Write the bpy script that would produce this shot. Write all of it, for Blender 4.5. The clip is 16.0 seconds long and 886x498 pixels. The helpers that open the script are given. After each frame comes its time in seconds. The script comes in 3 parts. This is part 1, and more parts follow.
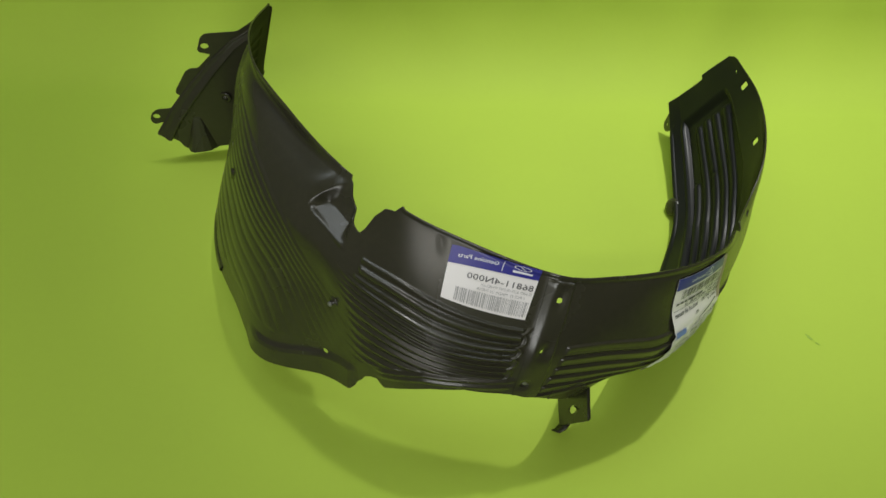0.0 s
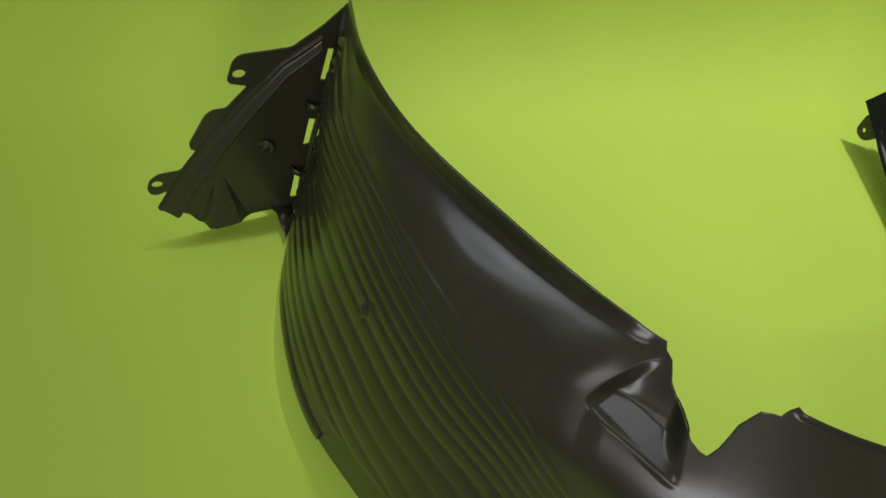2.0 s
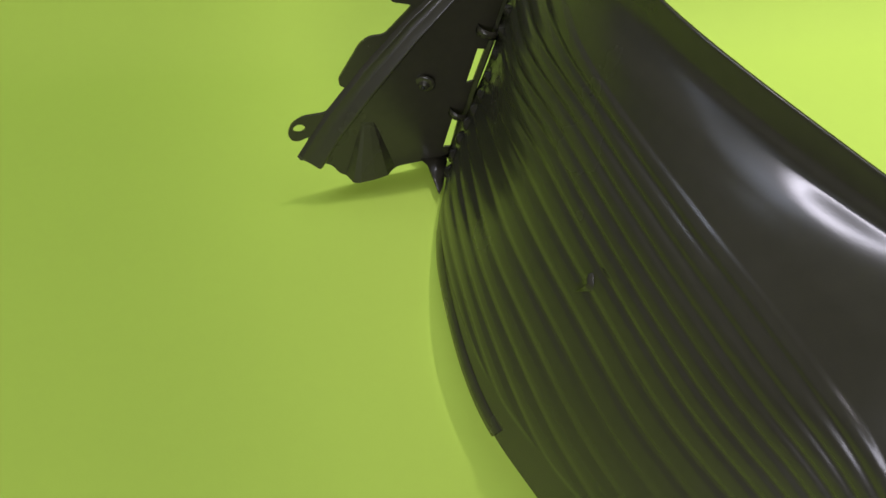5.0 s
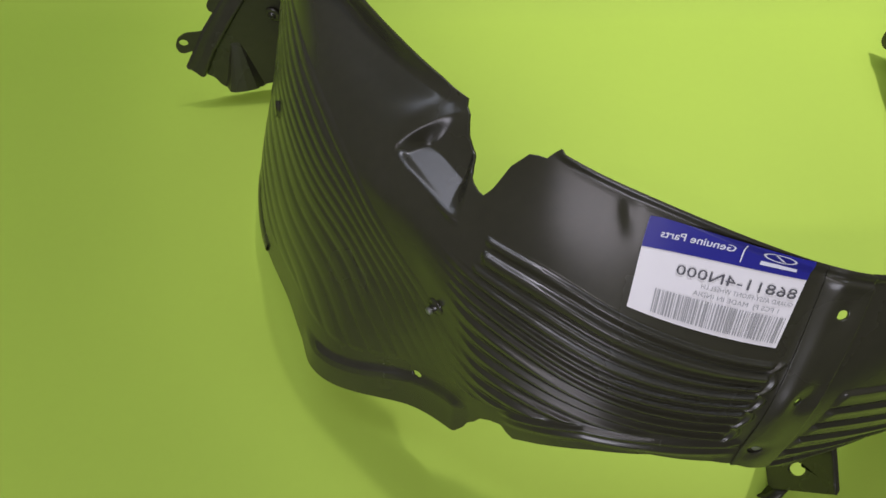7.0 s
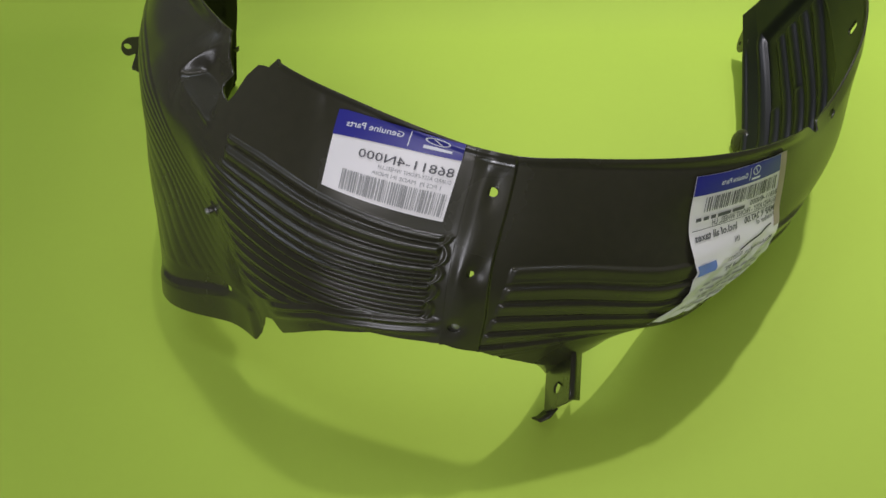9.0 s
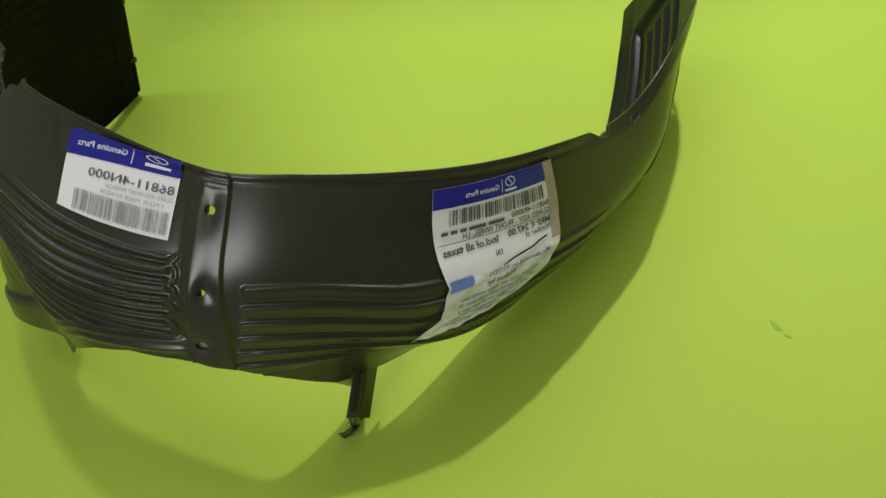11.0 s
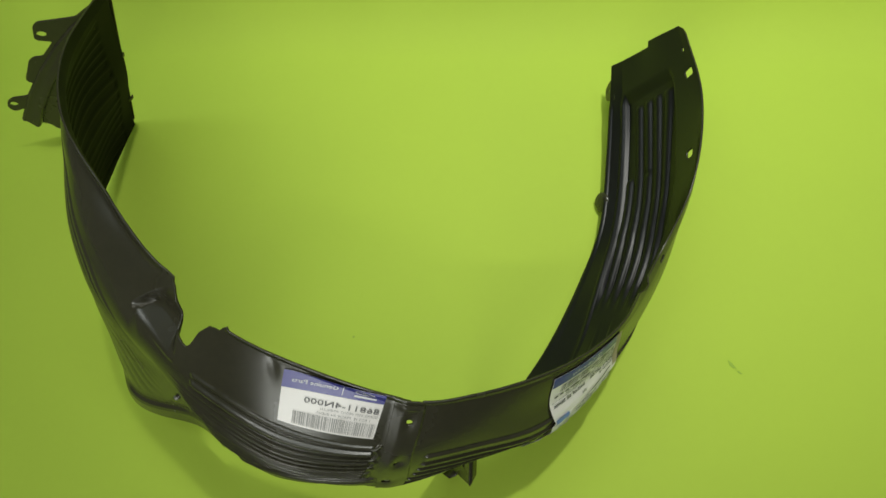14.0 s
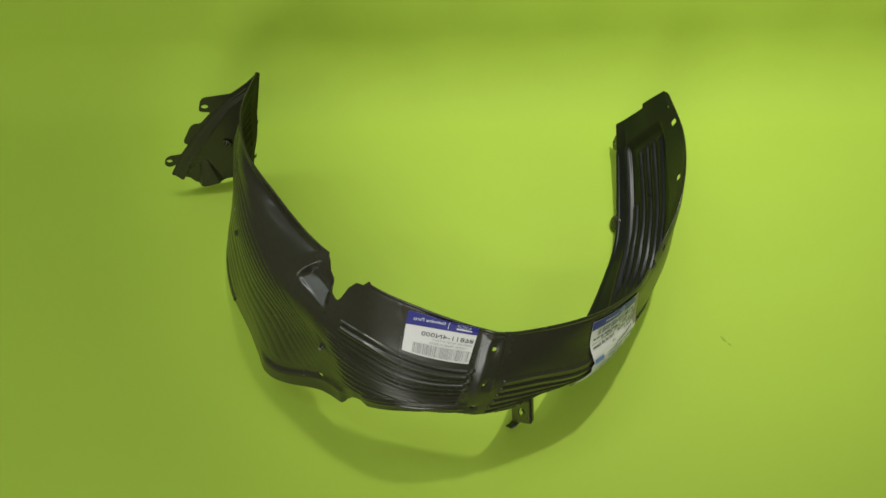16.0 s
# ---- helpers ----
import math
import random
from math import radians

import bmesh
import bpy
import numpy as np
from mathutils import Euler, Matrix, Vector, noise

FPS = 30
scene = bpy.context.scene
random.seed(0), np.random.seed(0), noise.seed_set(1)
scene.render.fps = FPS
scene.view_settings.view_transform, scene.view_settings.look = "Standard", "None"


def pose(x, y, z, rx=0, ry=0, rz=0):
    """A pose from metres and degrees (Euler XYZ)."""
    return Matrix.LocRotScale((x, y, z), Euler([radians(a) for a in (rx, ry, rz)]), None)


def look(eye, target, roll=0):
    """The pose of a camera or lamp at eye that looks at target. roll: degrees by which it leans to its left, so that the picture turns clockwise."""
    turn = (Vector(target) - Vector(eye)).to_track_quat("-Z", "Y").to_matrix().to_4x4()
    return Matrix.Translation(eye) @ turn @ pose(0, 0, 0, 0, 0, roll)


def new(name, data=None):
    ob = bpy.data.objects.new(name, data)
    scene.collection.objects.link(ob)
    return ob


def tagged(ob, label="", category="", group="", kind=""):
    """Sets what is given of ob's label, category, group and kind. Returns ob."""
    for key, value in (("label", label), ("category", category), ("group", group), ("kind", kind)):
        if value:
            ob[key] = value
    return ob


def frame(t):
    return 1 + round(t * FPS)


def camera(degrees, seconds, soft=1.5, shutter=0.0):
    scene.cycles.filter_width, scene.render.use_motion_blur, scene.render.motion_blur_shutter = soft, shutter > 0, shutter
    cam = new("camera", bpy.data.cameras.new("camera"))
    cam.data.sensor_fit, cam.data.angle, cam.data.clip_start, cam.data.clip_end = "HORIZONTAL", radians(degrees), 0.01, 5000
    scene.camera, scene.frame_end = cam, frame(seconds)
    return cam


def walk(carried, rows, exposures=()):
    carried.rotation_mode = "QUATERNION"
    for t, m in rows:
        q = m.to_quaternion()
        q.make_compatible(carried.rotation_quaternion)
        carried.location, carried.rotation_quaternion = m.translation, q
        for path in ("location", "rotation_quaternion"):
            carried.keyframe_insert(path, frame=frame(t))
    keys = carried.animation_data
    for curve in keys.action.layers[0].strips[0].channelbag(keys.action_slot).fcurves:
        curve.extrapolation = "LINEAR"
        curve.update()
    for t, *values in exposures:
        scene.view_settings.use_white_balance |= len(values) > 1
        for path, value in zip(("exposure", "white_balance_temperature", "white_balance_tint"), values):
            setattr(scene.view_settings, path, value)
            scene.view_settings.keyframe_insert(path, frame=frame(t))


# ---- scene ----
cam = camera(66.0, 16.0)
PATH = [
    (0, (0.016, 0.128, 0.889), (-0.018, 1.285, -0.742), -0.7),
    (0.5, (0.013, 0.155, 0.879), (-0.013, 1.285, -0.771), -0.2),
    (1, (-0.002, 0.248, 0.863), (-0.063, 1.338, -0.813), 0.2),
    (1.5, (-0.093, 0.365, 0.796), (-0.065, 1.445, -0.887), 2.5),
    (2, (-0.27, 0.487, 0.684), (-0.049, 1.522, -1.013), 5.3),
    (2.5, (-0.377, 0.621, 0.579), (-0.329, 1.689, -1.111), -2.1),
    (3, (-0.421, 0.653, 0.555), (-0.44, 1.733, -1.128), -3.9),
    (3.2, (-0.432, 0.649, 0.556), (-0.441, 1.728, -1.127), -4.0),
    (5.5, (-0.3, 0.502, 0.587), (-0.341, 1.473, -1.161), -6.1),
    (6, (-0.229, 0.445, 0.627), (-0.367, 1.412, -1.119), -8.9),
    (6.5, (-0.14, 0.383, 0.63), (-0.298, 1.382, -1.096), -9.0),
    (7, (-0.067, 0.306, 0.647), (-0.275, 1.37, -1.034), -8.5),
    (7.5, (-0.021, 0.234, 0.646), (-0.218, 1.363, -0.993), -7.6),
    (8, (0.031, 0.186, 0.649), (-0.191, 1.413, -0.914), -7.5),
    (8.5, (0.095, 0.166, 0.634), (-0.2, 1.399, -0.913), -9.1),
    (9, (0.192, 0.174, 0.61), (-0.214, 1.404, -0.914), -12.1),
    (9.5, (0.327, 0.19, 0.567), (-0.224, 1.452, -0.884), -15.5),
    (9.7, (0.371, 0.199, 0.552), (-0.195, 1.449, -0.904), -16.3),
    (11.8, (0.411, 0.274, 0.633), (-0.075, 1.333, -0.992), -18.1),
    (12, (0.408, 0.293, 0.668), (-0.015, 1.265, -1.028), -17.1),
    (12.5, (0.345, 0.375, 0.724), (0.045, 1.201, -1.073), -17.4),
    (13, (0.267, 0.44, 0.824), (0.099, 1.165, -1.033), -11.4),
    (13.5, (0.216, 0.456, 0.913), (0.083, 1.179, -0.947), -9.0),
    (14, (0.193, 0.453, 0.935), (0.09, 1.095, -0.957), -8.3),
    (14.5, (0.161, 0.443, 1.021), (0.073, 1.059, -0.88), -8.5),
    (15, (0.128, 0.355, 1.131), (0.032, 1.092, -0.726), -8.4),
    (15.5, (0.11, 0.269, 1.172), (0.02, 1.104, -0.643), -5.8),
    (16, (0.108, 0.196, 1.157), (0.008, 1.12, -0.614), -6.9),
]
# the phone's own exposure and white balance as it moves
EXPOSURES = [(0, -0.92, 6450, 7), (1.5, -0.94, 6350, 12), (2.0, -0.94, 6250, 16), (2.5, -0.59, 6150, 20), (3.2, -0.42, 6100, 20), (5.3, -0.46, 5850, 25), (6.0, -0.55, 5850, 28),
             (7.0, -0.75, 5900, 23), (8.0, -0.86, 6000, 19), (9.5, -0.89, 6050, 17), (12.0, -0.91, 6550, 6), (13.0, -0.94, 6600, 3), (16.0, -0.92, 6600, 2)]
walk(cam, [(t, look(eye, target, roll)) for t, eye, target, roll in PATH], EXPOSURES)

# ---- light ----
world = bpy.data.worlds.new("room_air")
world.use_nodes = True
world.node_tree.nodes["Background"].inputs[0].default_value = (0.9, 0.95, 1.0, 1)
world.node_tree.nodes["Background"].inputs[1].default_value = 0.012
scene.world = world


def downlight(name, eye, target, radius, watts, colour, cone):
    """A recessed ceiling lamp with a soft-edged beam."""
    data = bpy.data.lights.new(name, "SPOT")
    data.shadow_soft_size, data.energy, data.color = radius, watts, colour
    data.spot_size, data.spot_blend = math.radians(cone), 1.0
    ob = new(name, data)
    ob.matrix_world = look(eye, target)
    return ob


downlight("ceiling_lamp", (0.645, 1.66, 3.19), (0.43, 1.19, 0.0), 0.05, 440.0, (1.0, 0.955, 0.91), 38.5)


def panel_light(name, eye, target, wide, tall, watts, colour):
    """A rectangular area lamp, facing the target."""
    data = bpy.data.lights.new(name, "AREA")
    data.shape, data.size, data.size_y, data.energy, data.color = "RECTANGLE", wide, tall, watts, colour
    ob = new(name, data)
    ob.matrix_world = look(eye, target)
    return ob


# unseen front strip, added for rib highlights and to brighten the front
panel_light("unseen_light_panel", (-0.30, -1.15, 2.4), (-0.25, 0.0, 0.2), 1.3, 0.06, 18.0, (1.0, 0.94, 0.88))
# unseen front lamp, placed from label glare; it also brightens the front panel
panel_light("front_glare_lamp", (-0.56, -1.66, 0.92), (-0.56, 0.0, 0.92), 0.86, 0.74, 34.0, (0.98, 0.97, 0.95))
# unseen overhead panel, placed from the bluish reflection in the pocket floor
panel_light("unseen_light_panel", (0.86, 1.62, 3.25), (0.86, 1.62, 0.0), 2.8, 0.42, 40.0, (0.88, 0.94, 1.0)).matrix_world = pose(0.86, 1.62, 3.25, 0, 0, -32)
# unseen panel, added to lay a sheen along the shoulder
panel_light("unseen_light_panel", (-1.05, 1.42, 3.25), (-1.05, 1.42, 0.0), 2.0, 0.50, 25.0, (0.86, 0.94, 1.0)).matrix_world = pose(-1.05, 1.42, 3.25, 0, 0, 4)


# ---- materials ----
def node_material(name, colour, rough=0.5, metal=0.0, grain=0.1, grain_scale=60.0, stain=0.1, stain_scale=4.0, bump=0.0, bump_scale=300.0, rough_var=0.08, spec=0.5):
    """Base colour varied at two scales, roughness varied with the stains, fine relief."""
    m = bpy.data.materials.new(name)
    m.use_nodes = True
    nodes, links = m.node_tree.nodes, m.node_tree.links
    b = nodes["Principled BSDF"]
    where = nodes.new("ShaderNodeNewGeometry")
    fine, wide = nodes.new("ShaderNodeTexNoise"), nodes.new("ShaderNodeTexNoise")
    fine.inputs["Scale"].default_value, wide.inputs["Scale"].default_value = grain_scale, stain_scale
    fine.inputs["Detail"].default_value, wide.inputs["Detail"].default_value = 4.0, 5.0
    for n in (fine, wide):
        links.new(where.outputs["Position"], n.inputs["Vector"])
    add = nodes.new("ShaderNodeMath")
    add.operation = "MULTIPLY_ADD"
    links.new(fine.outputs["Fac"], add.inputs[0])
    add.inputs[1].default_value = grain
    scaled = nodes.new("ShaderNodeMath")
    scaled.operation = "MULTIPLY_ADD"
    links.new(wide.outputs["Fac"], scaled.inputs[0])
    scaled.inputs[1].default_value, scaled.inputs[2].default_value = stain, 1.0 - 0.5 * (grain + stain)
    links.new(scaled.outputs[0], add.inputs[2])
    mix = nodes.new("ShaderNodeMix")
    mix.data_type, mix.blend_type = "RGBA", "MULTIPLY"
    mix.inputs[0].default_value = 1.0
    mix.inputs[6].default_value = (*colour, 1)
    links.new(add.outputs[0], mix.inputs[7])
    links.new(mix.outputs[2], b.inputs["Base Color"])
    r = nodes.new("ShaderNodeMath")
    r.operation = "MULTIPLY_ADD"
    links.new(wide.outputs["Fac"], r.inputs[0])
    r.inputs[1].default_value, r.inputs[2].default_value = rough_var, rough - 0.5 * rough_var
    links.new(r.outputs[0], b.inputs["Roughness"])
    b.inputs["Metallic"].default_value = metal
    b.inputs["Specular IOR Level"].default_value = spec
    if bump:
        relief, bumped = nodes.new("ShaderNodeTexNoise"), nodes.new("ShaderNodeBump")
        relief.inputs["Scale"].default_value = bump_scale
        links.new(where.outputs["Position"], relief.inputs["Vector"])
        links.new(relief.outputs["Fac"], bumped.inputs["Height"])
        bumped.inputs["Strength"].default_value, bumped.inputs["Distance"].default_value = bump, 0.001
        links.new(bumped.outputs[0], b.inputs["Normal"])
    return m


GREEN = node_material("lime_green_paper", (0.445, 0.62, 0.058), 0.75, grain=0.03, grain_scale=90, stain=0.10, stain_scale=3.0, bump=0.05, bump_scale=500)
PLASTIC = node_material("matte_black_plastic", (0.0335, 0.0322, 0.0195), 0.265, grain=0.25, grain_scale=120, stain=0.3, stain_scale=9, bump=0.025, bump_scale=700, rough_var=0.08, spec=0.50)
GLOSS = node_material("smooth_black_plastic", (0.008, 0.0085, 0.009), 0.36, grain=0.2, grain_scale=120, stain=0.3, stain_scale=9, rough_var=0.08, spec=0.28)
# copy of the plastic, darkened so the front panel's inside reads as in shade
DARKENED = node_material("darkened_black_plastic", (0.007, 0.007, 0.007), 0.6, grain=0.2, grain_scale=120, stain=0.3, stain_scale=9, spec=0.06)
WALLPAINT = node_material("cream_wall_paint", (0.42, 0.405, 0.34), 0.8, stain=0.08, bump=0.1, bump_scale=80)
FLOORING = node_material("dark_stone_floor", (0.09, 0.085, 0.08), 0.6, stain=0.2, bump=0.1, bump_scale=60)
PAPER = node_material("white_label_paper", (0.87, 0.845, 0.84), 0.29, grain=0.04, stain=0.06, stain_scale=40, bump=0.07, bump_scale=45)
OLDPAPER = node_material("creased_label_paper", (0.66, 0.68, 0.60), 0.45, grain=0.08, stain=0.18, stain_scale=60, bump=0.3, bump_scale=120)
BLUE = node_material("blue_label_print", (0.022, 0.022, 0.26), 0.29, grain=0.06, stain=0.08, stain_scale=40, bump=0.10, bump_scale=45)
PALEBLUE = node_material("pale_blue_print", (0.16, 0.25, 0.60), 0.4, grain=0.06, stain=0.1, stain_scale=40)
BACKING = node_material("brown_backing_paper", (0.42, 0.36, 0.25), 0.6, grain=0.1, stain=0.2, stain_scale=60)
INK = node_material("grey_black_print", (0.10, 0.10, 0.11), 0.5, grain=0.1, stain=0.1)
GREYINK = node_material("grey_barcode_print", (0.36, 0.36, 0.36), 0.5, grain=0.1, stain=0.1)
WHITEPRINT = node_material("white_print", (0.75, 0.76, 0.82), 0.4, grain=0.04, stain=0.04)
STEEL = node_material("dull_zinc_steel", (0.30, 0.30, 0.29), 0.55, metal=1.0, grain=0.2, stain=0.3, stain_scale=300)
DIRT = node_material("dark_green_smudge", (0.33, 0.50, 0.06), 0.8, grain=0.3, stain=0.3, stain_scale=90)


# ---- mesh helpers ----
def mesh_object(name, verts, faces, material, parent=None, smooth=False, label="", kind=""):
    me = bpy.data.meshes.new(name)
    me.from_pydata([tuple(map(float, v)) for v in verts], [], [tuple(map(int, f)) for f in faces])
    me.materials.append(material)
    if smooth:
        me.polygons.foreach_set("use_smooth", [True] * len(me.polygons))
    me.update()
    ob = new(name, me)
    if parent is not None:
        ob.parent = parent
    return tagged(ob, label=label, kind=kind)


def smoothstep(a, b, x):
    t = np.clip((np.asarray(x, float) - a) / (b - a), 0, 1)
    return t * t * (3 - 2 * t)


def box_object(name, lo, hi, material, parent=None, label="", kind=""):
    (x0, y0, z0), (x1, y1, z1) = lo, hi
    v = [(x, y, z) for x in (x0, x1) for y in (y0, y1) for z in (z0, z1)]
    f = [(0, 1, 3, 2), (4, 6, 7, 5), (0, 4, 5, 1), (2, 3, 7, 6), (0, 2, 6, 4), (1, 5, 7, 3)]
    return mesh_object(name, v, f, material, parent, label=label, kind=kind)


# ---- the place: a green sheet that lies flat and sweeps up into a wall, in an unseen plain room ----
def green_sheet():
    y0, bend, radius, lean, top = 0.10, 1.092, 0.19, math.radians(63), 0.50
    profile = [(y0 + (bend - y0) * k / 30, 0.0) for k in range(31)]
    profile += [(bend + radius * math.sin(a), radius - radius * math.cos(a)) for a in (lean * k / 30 for k in range(1, 31))]
    y1, z1 = profile[-1]
    profile += [(y1 + (top - z1) / math.tan(lean) * k / 24, z1 + (top - z1) * k / 24) for k in range(1, 25)]
    xs = np.linspace(-1.9, 1.9, 161)
    verts, faces = [], []
    for y, z in profile:
        for x in xs:
            up = max(0.0, min(1.0, (y - 1.0) / 0.2))
            wave = up * (0.003 * noise.noise((x * 2.2, z * 2.5, 0.3)) + 0.004 * noise.noise((x * 9 + z * 3, z * 6, 1.7)) + 0.005 * abs(noise.noise((x * 6 - z * 4, z * 3, 4.1))))
            skew = -0.028 * x if y > 0.5 else 0.0
            verts.append((x, y + wave + skew, z))
    n = len(xs)
    for j in range(len(profile) - 1):
        for i in range(n - 1):
            faces.append((j * n + i, j * n + i + 1, (j + 1) * n + i + 1, (j + 1) * n + i))
    ob = mesh_object("backdrop", verts, faces, GREEN, smooth=True, kind="structure")
    tagged(ob, "bright lime green paper sheet curving up behind", "backdrop")
    solid = ob.modifiers.new("thickness", "SOLIDIFY")
    solid.thickness, solid.offset = 0.002, -1.0
    return ob


green_sheet()
def plain(name, lo, hi, what, kind_word):
    tagged(box_object(name, lo, hi, FLOORING if name == "floor" else WALLPAINT, kind="structure"), what, kind_word)


# unseen room shell: walls bounce light, the dark floor keeps green reflections down
plain("floor", (-2.2, -1.7, -0.08), (2.2, 2.6, -0.004), "plain dark stone floor under the green sheet", "floor")
plain("wall_north", (-2.2, 2.6, -0.08), (2.2, 2.7, 3.3), "plain cream painted wall", "wall")
plain("wall_east", (2.2, -1.8, -0.08), (2.3, 2.7, 3.3), "plain cream painted wall", "wall")
plain("wall_west", (-2.3, -1.8, -0.08), (-2.2, 2.7, 3.3), "plain cream painted wall", "wall")
plain("ceiling", (-2.3, -1.8, 3.3), (2.3, 2.7, 3.4), "plain white ceiling", "ceiling")
# opening added in the unseen south wall to hold the front lamp
plain("wall_south_west", (-2.2, -1.8, -0.08), (-1.01, -1.7, 3.3), "plain cream painted wall beside the added lamp opening", "wall")
plain("wall_south_east", (-0.11, -1.8, -0.08), (2.2, -1.7, 3.3), "plain cream painted wall beside the added lamp opening", "wall")
plain("wall_south_lintel", (-1.01, -1.8, 1.31), (-0.11, -1.7, 3.3), "plain cream painted wall over the added lamp opening", "wall")
plain("wall_south_sill", (-1.01, -1.8, -0.08), (-0.11, -1.7, 0.53), "plain cream painted wall under the added lamp opening", "wall")

# ---- the liner's surface: six rails along the arch, from the hinge end to the far end ----
RAIL_TOP = [(-0.2665, 1.011, 0.273), (-0.261, 0.890, 0.321), (-0.235, 0.797, 0.337), (-0.178, 0.717, 0.331), (-0.142, 0.672, 0.328), (-0.118, 0.647, 0.325),
            (-0.099, 0.632, 0.320), (-0.060, 0.597, 0.328), (0.000, 0.564, 0.315), (0.118, 0.528, 0.287), (0.190, 0.534, 0.272), (0.280, 0.568, 0.244),
            (0.345, 0.618, 0.217), (0.398, 0.700, 0.178), (0.443, 0.790, 0.193), (0.466, 0.904, 0.190), (0.455, 1.010, 0.184)]
RAIL_LIP = [(-0.270, 1.010, 0.256), (-0.264, 0.889, 0.304), (-0.240, 0.794, 0.320), (-0.184, 0.712, 0.315), (-0.147, 0.667, 0.315), (-0.122, 0.641, 0.3165),
            (-0.103, 0.626, 0.315), (-0.063, 0.589, 0.321), (0.000, 0.555, 0.309), (0.117, 0.520, 0.280), (0.190, 0.526, 0.264), (0.280, 0.560, 0.234),
            (0.349, 0.614, 0.205), (0.406, 0.701, 0.167), (0.446, 0.791, 0.182), (0.462, 0.904, 0.180), (0.452, 1.011, 0.175)]
RAIL_SHOULDER = [(-0.283, 1.008, 0.215), (-0.288, 0.890, 0.258), (-0.262, 0.800, 0.285), (-0.224, 0.715, 0.297), (-0.186, 0.655, 0.301), (-0.160, 0.622, 0.301),
                 (-0.135, 0.598, 0.295), (-0.080, 0.546, 0.283), (0.000, 0.500, 0.266), (0.105, 0.488, 0.245), (0.186, 0.505, 0.238), (0.274, 0.543, 0.208),
                 (0.356, 0.612, 0.171), (0.420, 0.711, 0.141), (0.443, 0.796, 0.154), (0.450, 0.907, 0.149), (0.439, 1.017, 0.151)]
RAIL_MIDDLE = [(-.310, .995, .120), (-.318, .890, .140), (-.312, .790, .165), (-.285, .705, .175), (-.248, .635, .180), (-.192, .577, .185), (-.132, .537, .195), (-.085, .492, .185), (-.004, .457, .180),
               (.088, .453, .172), (.188, .478, .165), (.276, .514, .145), (.354, .601, .112), (.405, .705, .085), (.420, .800, .087), (.421, .910, .090), (.418, 1.027, .108)]
RAIL_CREASE = [(-0.340, 0.978, 0.040), (-0.354, 0.888, 0.050), (-0.348, 0.788, 0.077), (-0.326, 0.703, 0.080), (-0.287, 0.630, 0.080), (-0.232, 0.548, 0.085),
               (-0.148, 0.520, 0.085), (-0.082, 0.472, 0.105), (-0.006, 0.440, 0.127), (0.074, 0.437, 0.110), (0.190, 0.485, 0.102), (0.277, 0.550, 0.068),
               (0.322, 0.618, 0.052), (0.357, 0.714, 0.040), (0.384, 0.800, 0.034), (0.398, 0.910, 0.045), (0.400, 1.032, 0.078)]
RAIL_BOTTOM = [(-0.348, 0.971, 0.009), (-0.366, 0.888, 0.012), (-0.360, 0.788, 0.044), (-0.340, 0.703, 0.045), (-0.300, 0.630, 0.044), (-0.245, 0.543, 0.050),
               (-0.153, 0.512, 0.052), (-0.085, 0.466, 0.075), (-0.008, 0.437, 0.100), (0.066, 0.434, 0.085), (0.190, 0.492, 0.076), (0.260, 0.585, 0.037),
               (0.298, 0.645, 0.026), (0.337, 0.723, 0.014), (0.366, 0.800, 0.022), (0.380, 0.910, 0.030), (0.388, 1.036, 0.060)]
LEVELS = np.array([0.0, 0.12, 0.45, 0.82, 0.94, 1.0])
RAILS = np.array([RAIL_BOTTOM, RAIL_CREASE, RAIL_MIDDLE, RAIL_SHOULDER, RAIL_LIP, RAIL_TOP])


def along_rails(s):
    """The six rails at s (0 to 16), by Catmull-Rom."""
    n = RAILS.shape[1]
    pad = np.concatenate([2 * RAILS[:, :1] - RAILS[:, 1:2], RAILS, 2 * RAILS[:, -1:] - RAILS[:, -2:-1]], 1)
    s = np.clip(np.asarray(s, float), 0, n - 1)
    i = np.minimum(s.astype(int), n - 2)
    t = (s - i)[None, :, None]
    a, b, c, d = (pad[:, i + k] for k in range(4))
    return 0.5 * (2 * b + (c - a) * t + (2 * a - 5 * b + 4 * c - d) * t * t + (3 * b - a - 3 * c + d) * t ** 3)


TABLE_S = np.linspace(0, 16, 1601)
_run = along_rails(TABLE_S)[2:4].mean(0)
TABLE_U = np.concatenate([[0], np.cumsum(np.linalg.norm(np.diff(_run, axis=0), axis=1))])
LENGTH = float(TABLE_U[-1])


